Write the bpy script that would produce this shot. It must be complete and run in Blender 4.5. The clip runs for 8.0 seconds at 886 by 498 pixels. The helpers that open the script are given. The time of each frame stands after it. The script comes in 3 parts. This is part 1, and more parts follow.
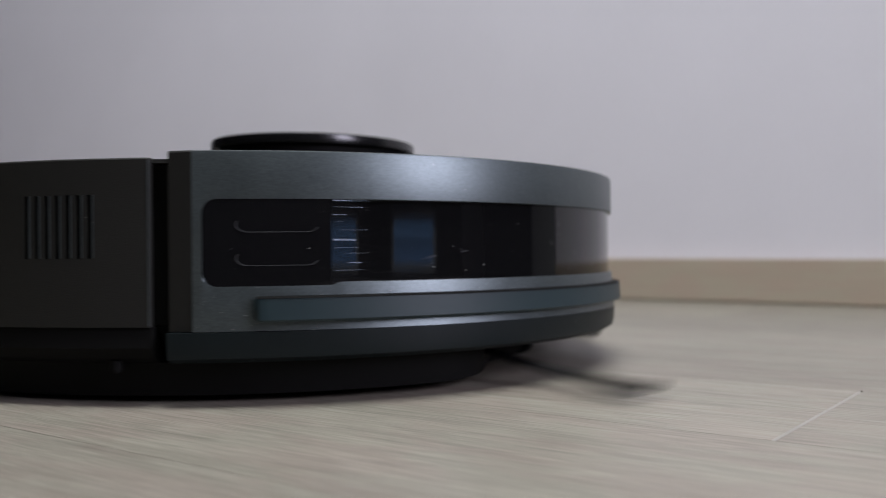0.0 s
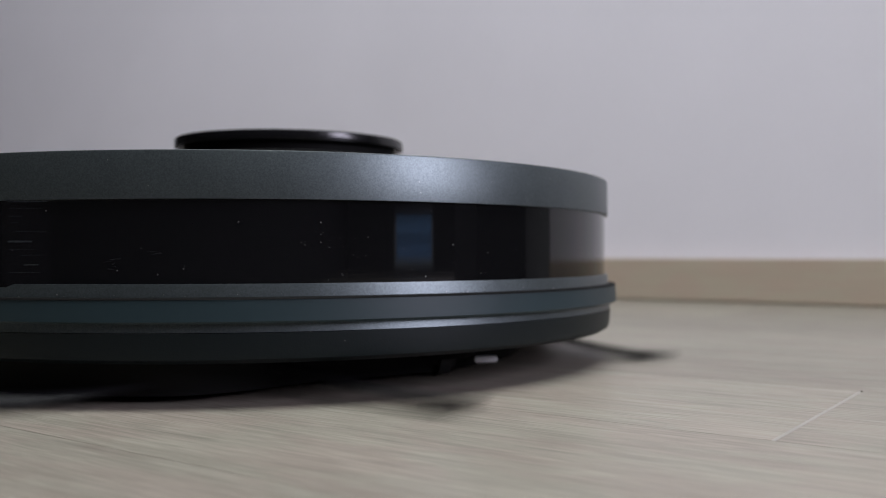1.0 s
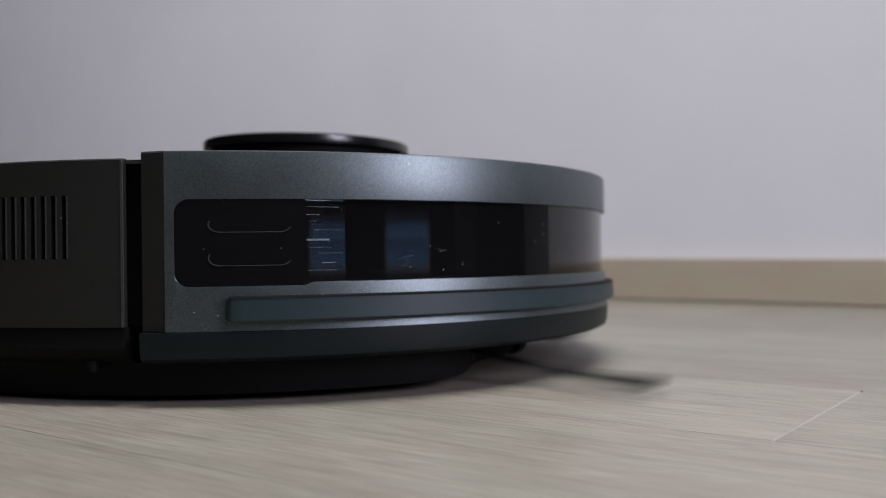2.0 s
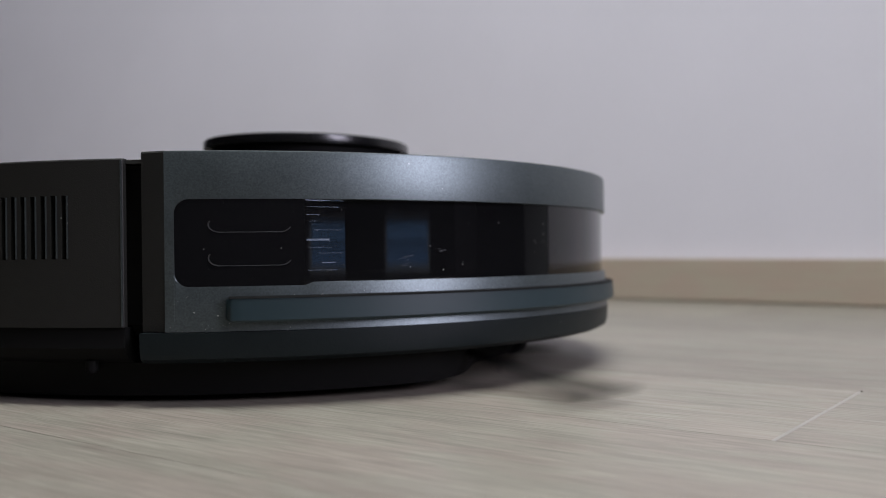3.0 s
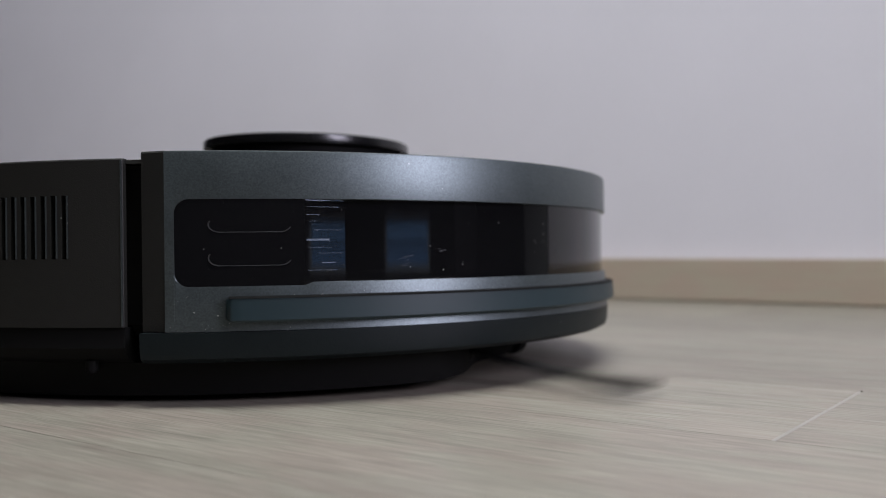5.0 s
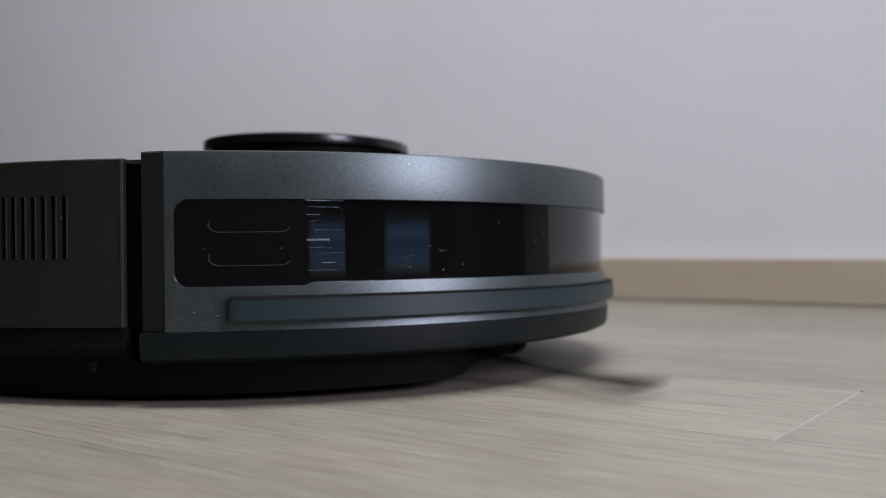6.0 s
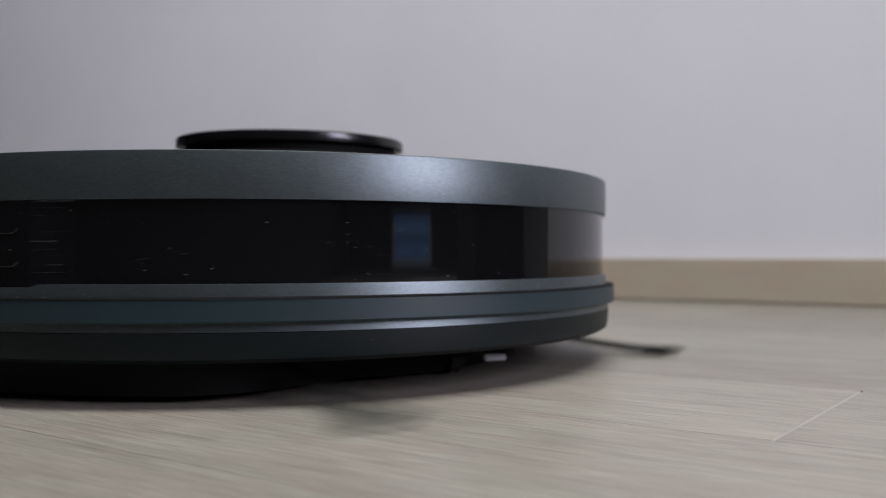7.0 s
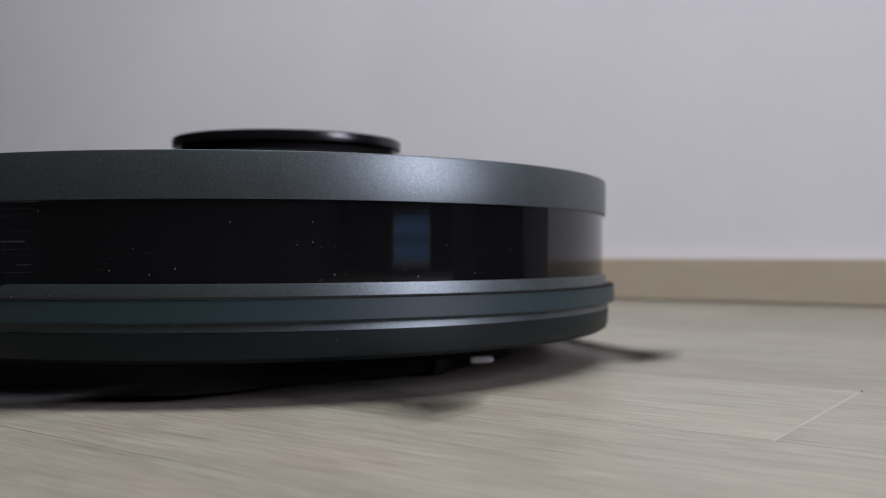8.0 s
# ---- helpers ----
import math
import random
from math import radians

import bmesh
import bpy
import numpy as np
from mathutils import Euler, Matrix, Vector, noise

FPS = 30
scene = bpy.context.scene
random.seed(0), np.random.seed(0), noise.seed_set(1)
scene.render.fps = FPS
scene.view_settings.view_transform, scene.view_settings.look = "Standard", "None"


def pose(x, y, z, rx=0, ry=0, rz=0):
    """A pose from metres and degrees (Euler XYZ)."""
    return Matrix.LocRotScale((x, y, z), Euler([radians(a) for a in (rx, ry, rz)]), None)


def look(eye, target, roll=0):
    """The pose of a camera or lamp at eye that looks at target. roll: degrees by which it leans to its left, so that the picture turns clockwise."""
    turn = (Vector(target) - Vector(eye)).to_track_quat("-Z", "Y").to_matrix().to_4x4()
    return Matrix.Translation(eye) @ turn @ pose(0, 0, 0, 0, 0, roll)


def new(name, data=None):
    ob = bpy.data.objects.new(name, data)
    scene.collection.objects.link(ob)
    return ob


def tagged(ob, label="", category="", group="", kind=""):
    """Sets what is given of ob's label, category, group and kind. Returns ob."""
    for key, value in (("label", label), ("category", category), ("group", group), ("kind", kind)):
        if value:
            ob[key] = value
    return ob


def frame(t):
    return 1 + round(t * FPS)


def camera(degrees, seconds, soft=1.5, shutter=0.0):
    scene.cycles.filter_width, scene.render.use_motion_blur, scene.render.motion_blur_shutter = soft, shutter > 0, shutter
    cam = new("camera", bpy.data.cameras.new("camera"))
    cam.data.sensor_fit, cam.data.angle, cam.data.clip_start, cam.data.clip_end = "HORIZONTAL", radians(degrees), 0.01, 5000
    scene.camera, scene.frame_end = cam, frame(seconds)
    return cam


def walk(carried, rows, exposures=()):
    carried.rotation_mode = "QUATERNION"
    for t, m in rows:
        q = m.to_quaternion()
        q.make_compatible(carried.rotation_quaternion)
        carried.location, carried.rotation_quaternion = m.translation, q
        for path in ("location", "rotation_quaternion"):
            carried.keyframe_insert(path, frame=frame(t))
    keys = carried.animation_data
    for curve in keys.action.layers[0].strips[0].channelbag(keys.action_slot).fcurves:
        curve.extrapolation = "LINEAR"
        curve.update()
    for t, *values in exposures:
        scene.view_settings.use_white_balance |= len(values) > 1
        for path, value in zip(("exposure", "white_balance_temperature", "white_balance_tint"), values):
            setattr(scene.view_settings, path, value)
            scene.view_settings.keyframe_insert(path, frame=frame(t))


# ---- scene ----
# ---- camera: it stands on the floor and does not move ----
cam = camera(51.0, 8.0, soft=0.85, shutter=0.46)
cam.data.dof.use_dof = True
cam.data.dof.focus_distance = 0.282
cam.data.dof.aperture_fstop = 11.0
EYE = Vector((0.0930, -0.4712, 0.0512))
CAM_POSE = look(EYE, EYE + Vector((0.0, 1.0, 0.0021)), -0.13)
walk(cam, [(0.0, CAM_POSE), (8.0, CAM_POSE)], [(0.0, 0.0), (8.0, 0.0)])

# the room is turned against the camera: its x runs along the visible wall
TURN = -35.8
ROOM = pose(0, 0, 0, 0, 0, TURN)
WALL_N, WALL_E, WALL_S, WALL_W, CEIL = 0.578, 2.30, -0.92, -2.60, 2.45
WALL_END = 0.58               # the papered wall ends here; an unseen dark pier is added beyond

# ---- light ----
world = bpy.data.worlds.new("world")
scene.world = world
world.use_nodes = True
sky = world.node_tree.nodes.new("ShaderNodeTexSky")
sky.sky_type, sky.sun_disc = "NISHITA", False
sky.sun_elevation, sky.sun_rotation = radians(35), radians(200)
world.node_tree.links.new(sky.outputs[0], world.node_tree.nodes["Background"].inputs[0])
world.node_tree.nodes["Background"].inputs[1].default_value = 0.08


def area(name, m, sx, sy, power, colour):
    d = bpy.data.lights.new(name, "AREA")
    d.shape, d.size, d.size_y, d.energy, d.color = "RECTANGLE", sx, sy, power, colour
    ob = new(name, d)
    ob.matrix_world = m
    return ob


# the ceiling lamp's light, the large window's daylight, and an added blue reflection lamp
area("ceiling_light", ROOM @ pose(0.45, -0.20, 2.36), 1.40, 0.42, 62.0, (0.945, 1.0, 1.01))
area("window_light", ROOM @ pose(WALL_E - 0.01, 0.16, 1.00, 0, 90, 0), 1.10, 0.66, 37.0, (1.0, 0.955, 1.17))
area("low_blue_light", ROOM @ pose(WALL_E + 0.10, -0.095, 0.11, 0, 90, 0), 0.16, 0.49, 0.35, (0.06, 0.36, 1.0))


# ---- materials ----
def material(name, colour, rough=0.5, metal=0.0, spec=0.5, var=0.12, scale=30.0, fine=600.0, bump=0.0, coat=0.0, fleck=0.0, rvar=0.1, flake=0.0, scratch=0.0):
    """A surface with variation at two scales, fine relief, and flecks of dust where asked."""
    m = bpy.data.materials.new(name)
    m.use_nodes = True
    n, l = m.node_tree.nodes, m.node_tree.links
    b = n["Principled BSDF"]
    b.inputs["Metallic"].default_value = metal
    b.inputs["Specular IOR Level"].default_value = spec
    b.inputs["Coat Weight"].default_value = coat
    b.inputs["Coat Roughness"].default_value = 0.08
    tc = n.new("ShaderNodeTexCoord")
    a, f = n.new("ShaderNodeTexNoise"), n.new("ShaderNodeTexNoise")
    a.inputs["Scale"].default_value, a.inputs["Detail"].default_value = scale, 4
    f.inputs["Scale"].default_value, f.inputs["Detail"].default_value = fine, 2
    for t in (a, f):
        l.new(tc.outputs["Object"], t.inputs["Vector"])
    mix = n.new("ShaderNodeMix")
    mix.data_type = "RGBA"
    mix.inputs["A"].default_value = (*[c * (1 - var) for c in colour], 1)
    mix.inputs["B"].default_value = (*[min(1, c * (1 + var)) for c in colour], 1)
    add = n.new("ShaderNodeMath")
    add.operation = "MULTIPLY_ADD"
    l.new(a.outputs["Fac"], add.inputs[0])
    add.inputs[1].default_value = 0.6
    half = n.new("ShaderNodeMath")
    half.operation = "MULTIPLY"
    half.inputs[1].default_value = 0.4
    l.new(f.outputs["Fac"], half.inputs[0])
    l.new(half.outputs[0], add.inputs[2])
    l.new(add.outputs[0], mix.inputs["Factor"])
    last = mix.outputs["Result"]
    if flake:
        fv = n.new("ShaderNodeTexVoronoi")
        fv.inputs["Scale"].default_value = 2300.0
        l.new(tc.outputs["Object"], fv.inputs["Vector"])
        fs = n.new("ShaderNodeSeparateColor")
        l.new(fv.outputs["Color"], fs.inputs[0])
        fr = n.new("ShaderNodeMapRange")
        fr.inputs["To Min"].default_value, fr.inputs["To Max"].default_value = 1.0 - flake, 1.0 + flake
        l.new(fs.outputs[0], fr.inputs["Value"])
        fm = n.new("ShaderNodeVectorMath")
        fm.operation = "SCALE"
        l.new(last, fm.inputs[0])
        l.new(fr.outputs[0], fm.inputs["Scale"])
        last = fm.outputs[0]
    if fleck:
        v = n.new("ShaderNodeTexVoronoi")
        v.inputs["Scale"].default_value = 430.0
        l.new(tc.outputs["Object"], v.inputs["Vector"])
        cut = n.new("ShaderNodeMapRange")
        cut.inputs["From Min"].default_value, cut.inputs["From Max"].default_value = 0.10, 0.05
        l.new(v.outputs["Distance"], cut.inputs["Value"])
        sep = n.new("ShaderNodeSeparateColor")
        l.new(v.outputs["Color"], sep.inputs[0])
        rare = n.new("ShaderNodeMath")
        rare.operation = "LESS_THAN"
        rare.inputs[1].default_value = fleck
        l.new(sep.outputs[0], rare.inputs[0])
        both = n.new("ShaderNodeMath")
        both.operation = "MULTIPLY"
        l.new(cut.outputs[0], both.inputs[0])
        l.new(rare.outputs[0], both.inputs[1])
        dust = n.new("ShaderNodeMix")
        dust.data_type = "RGBA"
        l.new(both.outputs[0], dust.inputs["Factor"])
        l.new(last, dust.inputs["A"])
        dust.inputs["B"].default_value = (0.4, 0.4, 0.38, 1)
        last = dust.outputs["Result"]
    l.new(last, b.inputs["Base Color"])
    r = n.new("ShaderNodeMapRange")
    r.inputs["To Min"].default_value, r.inputs["To Max"].default_value = max(0.02, rough - rvar / 2), rough + rvar / 2
    l.new(add.outputs[0], r.inputs["Value"])
    l.new(r.outputs[0], b.inputs["Roughness"])
    if scratch:
        # fine level rub marks round the piece
        mp, sn, sc = n.new("ShaderNodeMapping"), n.new("ShaderNodeTexNoise"), n.new("ShaderNodeMapRange")
        mp.inputs["Scale"].default_value = (60.0, 60.0, 1500.0)
        l.new(tc.outputs["Object"], mp.inputs["Vector"])
        sn.inputs["Scale"].default_value, sn.inputs["Detail"].default_value = 1.0, 3
        l.new(mp.outputs[0], sn.inputs["Vector"])
        sc.inputs["From Min"].default_value, sc.inputs["From Max"].default_value = 0.54, 0.74
        sc.inputs["To Min"].default_value, sc.inputs["To Max"].default_value = 0.0, scratch
        l.new(sn.outputs["Fac"], sc.inputs["Value"])
        rs = n.new("ShaderNodeMath")
        l.new(r.outputs[0], rs.inputs[0])
        l.new(sc.outputs[0], rs.inputs[1])
        l.new(rs.outputs[0], b.inputs["Roughness"])
    if bump:
        bp = n.new("ShaderNodeBump")
        bp.inputs["Strength"].default_value, bp.inputs["Distance"].default_value = bump, 0.0005
        l.new(f.outputs["Fac"], bp.inputs["Height"])
        l.new(bp.outputs[0], b.inputs["Normal"])
    return m


def wood(name, light, dark, rough, long_axis_scale, cross_scale, line_tone=0.78):
    """Printed wood grain that runs along the piece's x, different on each piece."""
    m = bpy.data.materials.new(name)
    m.use_nodes = True
    n, l = m.node_tree.nodes, m.node_tree.links
    b = n["Principled BSDF"]
    tc, info = n.new("ShaderNodeTexCoord"), n.new("ShaderNodeObjectInfo")
    off = n.new("ShaderNodeVectorMath")
    off.operation = "SCALE"
    off.inputs[0].default_value = (37.0, 11.0, 5.0)
    l.new(info.outputs["Random"], off.inputs["Scale"])
    add = n.new("ShaderNodeVectorMath")
    l.new(tc.outputs["Object"], add.inputs[0])
    l.new(off.outputs[0], add.inputs[1])

    def grain(sx, sy, detail, distort, rough_):
        mp = n.new("ShaderNodeMapping")
        mp.inputs["Scale"].default_value = (sx, sy, sy)
        l.new(add.outputs[0], mp.inputs["Vector"])
        t = n.new("ShaderNodeTexNoise")
        t.inputs["Scale"].default_value, t.inputs["Detail"].default_value = 1.0, detail
        t.inputs["Distortion"].default_value, t.inputs["Roughness"].default_value = distort, rough_
        l.new(mp.outputs[0], t.inputs["Vector"])
        return t.outputs["Fac"]

    wide = grain(long_axis_scale, cross_scale * 0.16, 3, 0.6, 0.5)
    mid = grain(long_axis_scale * 2.2, cross_scale, 5, 0.4, 0.6)
    pore = grain(long_axis_scale * 5, cross_scale * 2.4, 3, 0.0, 0.6)
    blot = grain(9.0, 14.0, 3, 0.0, 0.5)
    line = n.new("ShaderNodeMapRange")
    line.inputs["From Min"].default_value, line.inputs["From Max"].default_value = 0.57, 0.64
    line.inputs["To Min"].default_value, line.inputs["To Max"].default_value = 1.0, line_tone
    l.new(grain(long_axis_scale * 1.6, cross_scale * 1.3, 4, 0.4, 0.6), line.inputs["Value"])
    ramp = n.new("ShaderNodeValToRGB")
    ramp.color_ramp.elements[0].position, ramp.color_ramp.elements[0].color = 0.42, (*dark, 1)
    ramp.color_ramp.elements[1].position, ramp.color_ramp.elements[1].color = 0.585, (*light, 1)
    s = None
    for src, w in ((wide, 0.20), (mid, 0.24), (pore, 0.44), (blot, 0.12)):
        q = n.new("ShaderNodeMath")
        q.operation = "MULTIPLY_ADD"
        l.new(src, q.inputs[0])
        q.inputs[1].default_value = w
        if s is not None:
            l.new(s, q.inputs[2])
        else:
            q.inputs[2].default_value = 0.0
        s = q.outputs[0]
    l.new(s, ramp.inputs[0])
    hue = n.new("ShaderNodeHueSaturation")
    vr = n.new("ShaderNodeMapRange")
    vr.inputs["To Min"].default_value, vr.inputs["To Max"].default_value = 0.95, 1.12
    l.new(info.outputs["Random"], vr.inputs["Value"])
    dim = n.new("ShaderNodeMath")
    dim.operation = "MULTIPLY"
    l.new(vr.outputs[0], dim.inputs[0])
    l.new(line.outputs[0], dim.inputs[1])
    l.new(dim.outputs[0], hue.inputs["Value"])
    tint = n.new("ShaderNodeMix")
    tint.data_type, tint.blend_type = "RGBA", "MULTIPLY"
    tone = n.new("ShaderNodeValToRGB")
    tone.color_ramp.elements[0].position, tone.color_ramp.elements[0].color = 0.42, (1.0, 0.94, 0.91, 1)
    tone.color_ramp.elements[1].position, tone.color_ramp.elements[1].color = 0.585, (0.99, 0.99, 0.94, 1)
    l.new(grain(22.0, 60.0, 3, 0.5, 0.6), tone.inputs[0])
    tint.inputs["Factor"].default_value = 1.0
    l.new(ramp.outputs[0], tint.inputs["A"])
    l.new(tone.outputs[0], tint.inputs["B"])
    l.new(tint.outputs["Result"], hue.inputs["Color"])
    l.new(hue.outputs[0], b.inputs["Base Color"])
    rr = n.new("ShaderNodeMapRange")
    rr.inputs["To Min"].default_value, rr.inputs["To Max"].default_value = rough + 0.08, rough - 0.08
    l.new(mid, rr.inputs["Value"])
    l.new(rr.outputs[0], b.inputs["Roughness"])
    b.inputs["Specular IOR Level"].default_value = 0.4
    bp = n.new("ShaderNodeBump")
    bp.inputs["Strength"].default_value, bp.inputs["Distance"].default_value = 0.35, 0.0003
    l.new(s, bp.inputs["Height"])
    l.new(bp.outputs[0], b.inputs["Normal"])
    return m


M_FLOOR = wood("greige_wood_plank", (0.252, 0.2345, 0.204), (0.165, 0.151, 0.129), 0.42, 13.0, 520.0, 0.74)
M_BASEBOARD = wood("tan_wood_trim", (0.50, 0.43, 0.37), (0.475, 0.405, 0.343), 0.5, 2.0, 70.0, 0.97)
M_EDGE = material("pale_worn_plank_edge", (0.262, 0.246, 0.222), 0.6, var=0.2, scale=200.0)
M_SUBFLOOR = material("brown_underlay", (0.20, 0.18, 0.15), 0.8)
M_WALL = material("white_wallpaper", (0.838, 0.808, 0.905), 0.8, spec=0.15, var=0.075, scale=6.0, fine=420.0, bump=0.07)
M_ROOM = material("charcoal_wall_paint", (0.033, 0.033, 0.036), 0.85, spec=0.2, var=0.15, scale=3.0, fine=200.0, bump=0.2)
# mid grey that paints the wall's fall into shade, as the acrylic reflects it
M_FADE = material("grey_wall_fade", (0.26, 0.26, 0.275), 0.6, spec=0.3, var=0.08, scale=5.0, fine=200.0, bump=0.1)
M_CEIL = material("ceiling_paint", (0.6, 0.6, 0.6), 0.9, spec=0.2, var=0.04, scale=4.0, fine=200.0, bump=0.2)
M_SHELL = material("satin_grey_plastic", (0.091, 0.108, 0.112), 0.385, metal=0.82, spec=0.4, var=0.24, scale=70.0, fine=2800.0, bump=0.05, fleck=0.05, flake=0.16)
M_REAR = material("matt_dark_grey_plastic", (0.014, 0.0138, 0.0125), 0.48, spec=0.22, var=0.08, scale=60.0, fine=2200.0, bump=0.25, fleck=0.015)
M_GLOSS = material("black_acrylic_window", (0.004, 0.004, 0.0045), 0.045, spec=0.45, var=0.2, scale=40.0, fine=900.0, fleck=0.04, rvar=0.02, scratch=0.045)
M_RUBBER = material("blue_grey_rubber", (0.0105, 0.0230, 0.0275), 0.46, spec=0.36, var=0.12, scale=70.0, fine=2600.0, bump=0.05)
M_BASE = material("dark_blue_grey_plastic", (0.0022, 0.0060, 0.0074), 0.47, spec=0.24, var=0.14, scale=60.0, fine=1500.0, bump=0.12, fleck=0.03)
M_BLACK = material("matt_black_plastic", (0.0055, 0.0055, 0.0055), 0.65, spec=0.07, var=0.15)
M_TURRET = material("gloss_black_plastic", (0.003, 0.003, 0.0035), 0.22, spec=0.4, var=0.15, scale=50.0, rvar=0.05)
M_BRISTLE = material("black_bristle", (0.006, 0.006, 0.007), 0.6, spec=0.15, var=0.2)
M_TYRE = material("black_tyre_rubber", (0.015, 0.015, 0.015), 0.7, spec=0.3, var=0.2)
M_WHITE = material("white_nylon", (0.72, 0.72, 0.74), 0.35, var=0.05)
M_OUTLINE = material("black_edge_highlight", (0.024, 0.024, 0.026), 0.3, var=0.8, scale=300.0)
M_SCUFF_GLINT = material("pale_scuff_and_glint", (0.19, 0.215, 0.245), 0.22, metal=1.0, var=0.3, scale=500.0)
M_RUB = material("faint_rub", (0.010, 0.011, 0.013), 0.35, var=0.5, scale=900.0)
M_DUST = material("pale_dust", (0.33, 0.33, 0.32), 0.8, var=0.3)
M_FRAME = material("window_frame_paint", (0.7, 0.7, 0.7), 0.5, var=0.04)


def glow(name, colour, strength):
    m = bpy.data.materials.new(name)
    m.use_nodes = True
    b = m.node_tree.nodes["Principled BSDF"]
    b.inputs["Base Color"].default_value = (0.8, 0.8, 0.8, 1)
    b.inputs["Emission Color"].default_value = (*colour, 1)
    b.inputs["Emission Strength"].default_value = strength
    return m


M_GLASS = material("window_glass", (0.95, 0.97, 0.97), 0.03, var=0.0, rvar=0.0)
M_GLASS.node_tree.nodes["Principled BSDF"].inputs["Transmission Weight"].default_value = 1.0
M_DIFFUSER = glow("lit_diffuser", (1.0, 0.97, 0.94), 6.0)


# ---- mesh helpers ----
def finish(name, bm, mat, parent=None, label="", smooth=True):
    bmesh.ops.recalc_face_normals(bm, faces=bm.faces)
    me = bpy.data.meshes.new(name)
    bm.to_mesh(me)
    bm.free()
    me.materials.append(mat)
    if smooth:
        me.shade_smooth()
        me.set_sharp_from_angle(angle=radians(32))
    ob = new(name, me)
    if parent is not None:
        ob.parent = parent
    if label:
        ob["label"] = label
    return ob


def part(name, bm, mat, parent, label=""):
    return finish(name, bm, mat, parent, label)


def thing(name, label, category, m=Matrix(), kind="", group=""):
    ob = new(name)
    ob.empty_display_size = 0.02
    ob.matrix_world = m
    return tagged(ob, label, category, group, kind)


def box(bm, x0, x1, y0, y1, z0, z1, bevel=0.0):
    m = Matrix.LocRotScale(((x0 + x1) / 2, (y0 + y1) / 2, (z0 + z1) / 2), None, (x1 - x0, y1 - y0, z1 - z0))
    g = bmesh.ops.create_cube(bm, size=1, matrix=m)
    if bevel:
        edges = list({e for v in g["verts"] for e in v.link_edges})
        bmesh.ops.bevel(bm, geom=edges, offset=bevel, segments=2, affect="EDGES")
    return bm


def cylinder(bm, m, r, h, seg=32, r2=None, bevel=0.0):
    g = bmesh.ops.create_cone(bm, cap_ends=True, segments=seg, radius1=r, radius2=r if r2 is None else r2, depth=h, matrix=m)
    if bevel:
        edges = [e for e in {e for v in g["verts"] for e in v.link_edges} if any(len(f.verts) > 4 for f in e.link_faces)]
        bmesh.ops.bevel(bm, geom=edges, offset=bevel, segments=2, affect="EDGES")
    return bm


def sweep(bm, columns, closed_ring=False, profile_closed=True):
    """Joins columns of points (one list per angle) into a skin, capped at its ends."""
    cols = [[bm.verts.new(p) for p in c] for c in columns]
    k = len(cols[0])
    pairs = list(zip(cols, cols[1:])) + ([(cols[-1], cols[0])] if closed_ring else [])
    for a, b in pairs:
        for i in range(k if profile_closed else k - 1):
            j = (i + 1) % k
            bm.faces.new((a[i], b[i], b[j], a[j]))
    if profile_closed and not closed_ring:
        bm.faces.new(cols[0])
        bm.faces.new(cols[-1][::-1])
    return bm


def polar(r, a, z):
    return (r * math.cos(radians(a)), r * math.sin(radians(a)), z)


def arc(bm, profile, a0, a1, step=1.5):
    """A ring section with the closed profile of (radius, height)."""
    n = max(2, int(abs(a1 - a0) / step) + 1)
    full = abs(abs(a1 - a0) - 360) < 1e-6
    angles = [a0 + (a1 - a0) * i / n for i in range(n + (0 if full else 1))]
    return sweep(bm, [[polar(r, a, z) for r, z in profile] for a in angles], closed_ring=full)


# ---- the room ----
def room_box(name, mat, x0, x1, y0, y1, z0, z1, label, category):
    bm = bmesh.new()
    box(bm, x0, x1, y0, y1, z0, z1)
    ob = finish(name, bm, mat, smooth=False)
    ob.matrix_world = ROOM
    return tagged(ob, label, category, kind="structure")


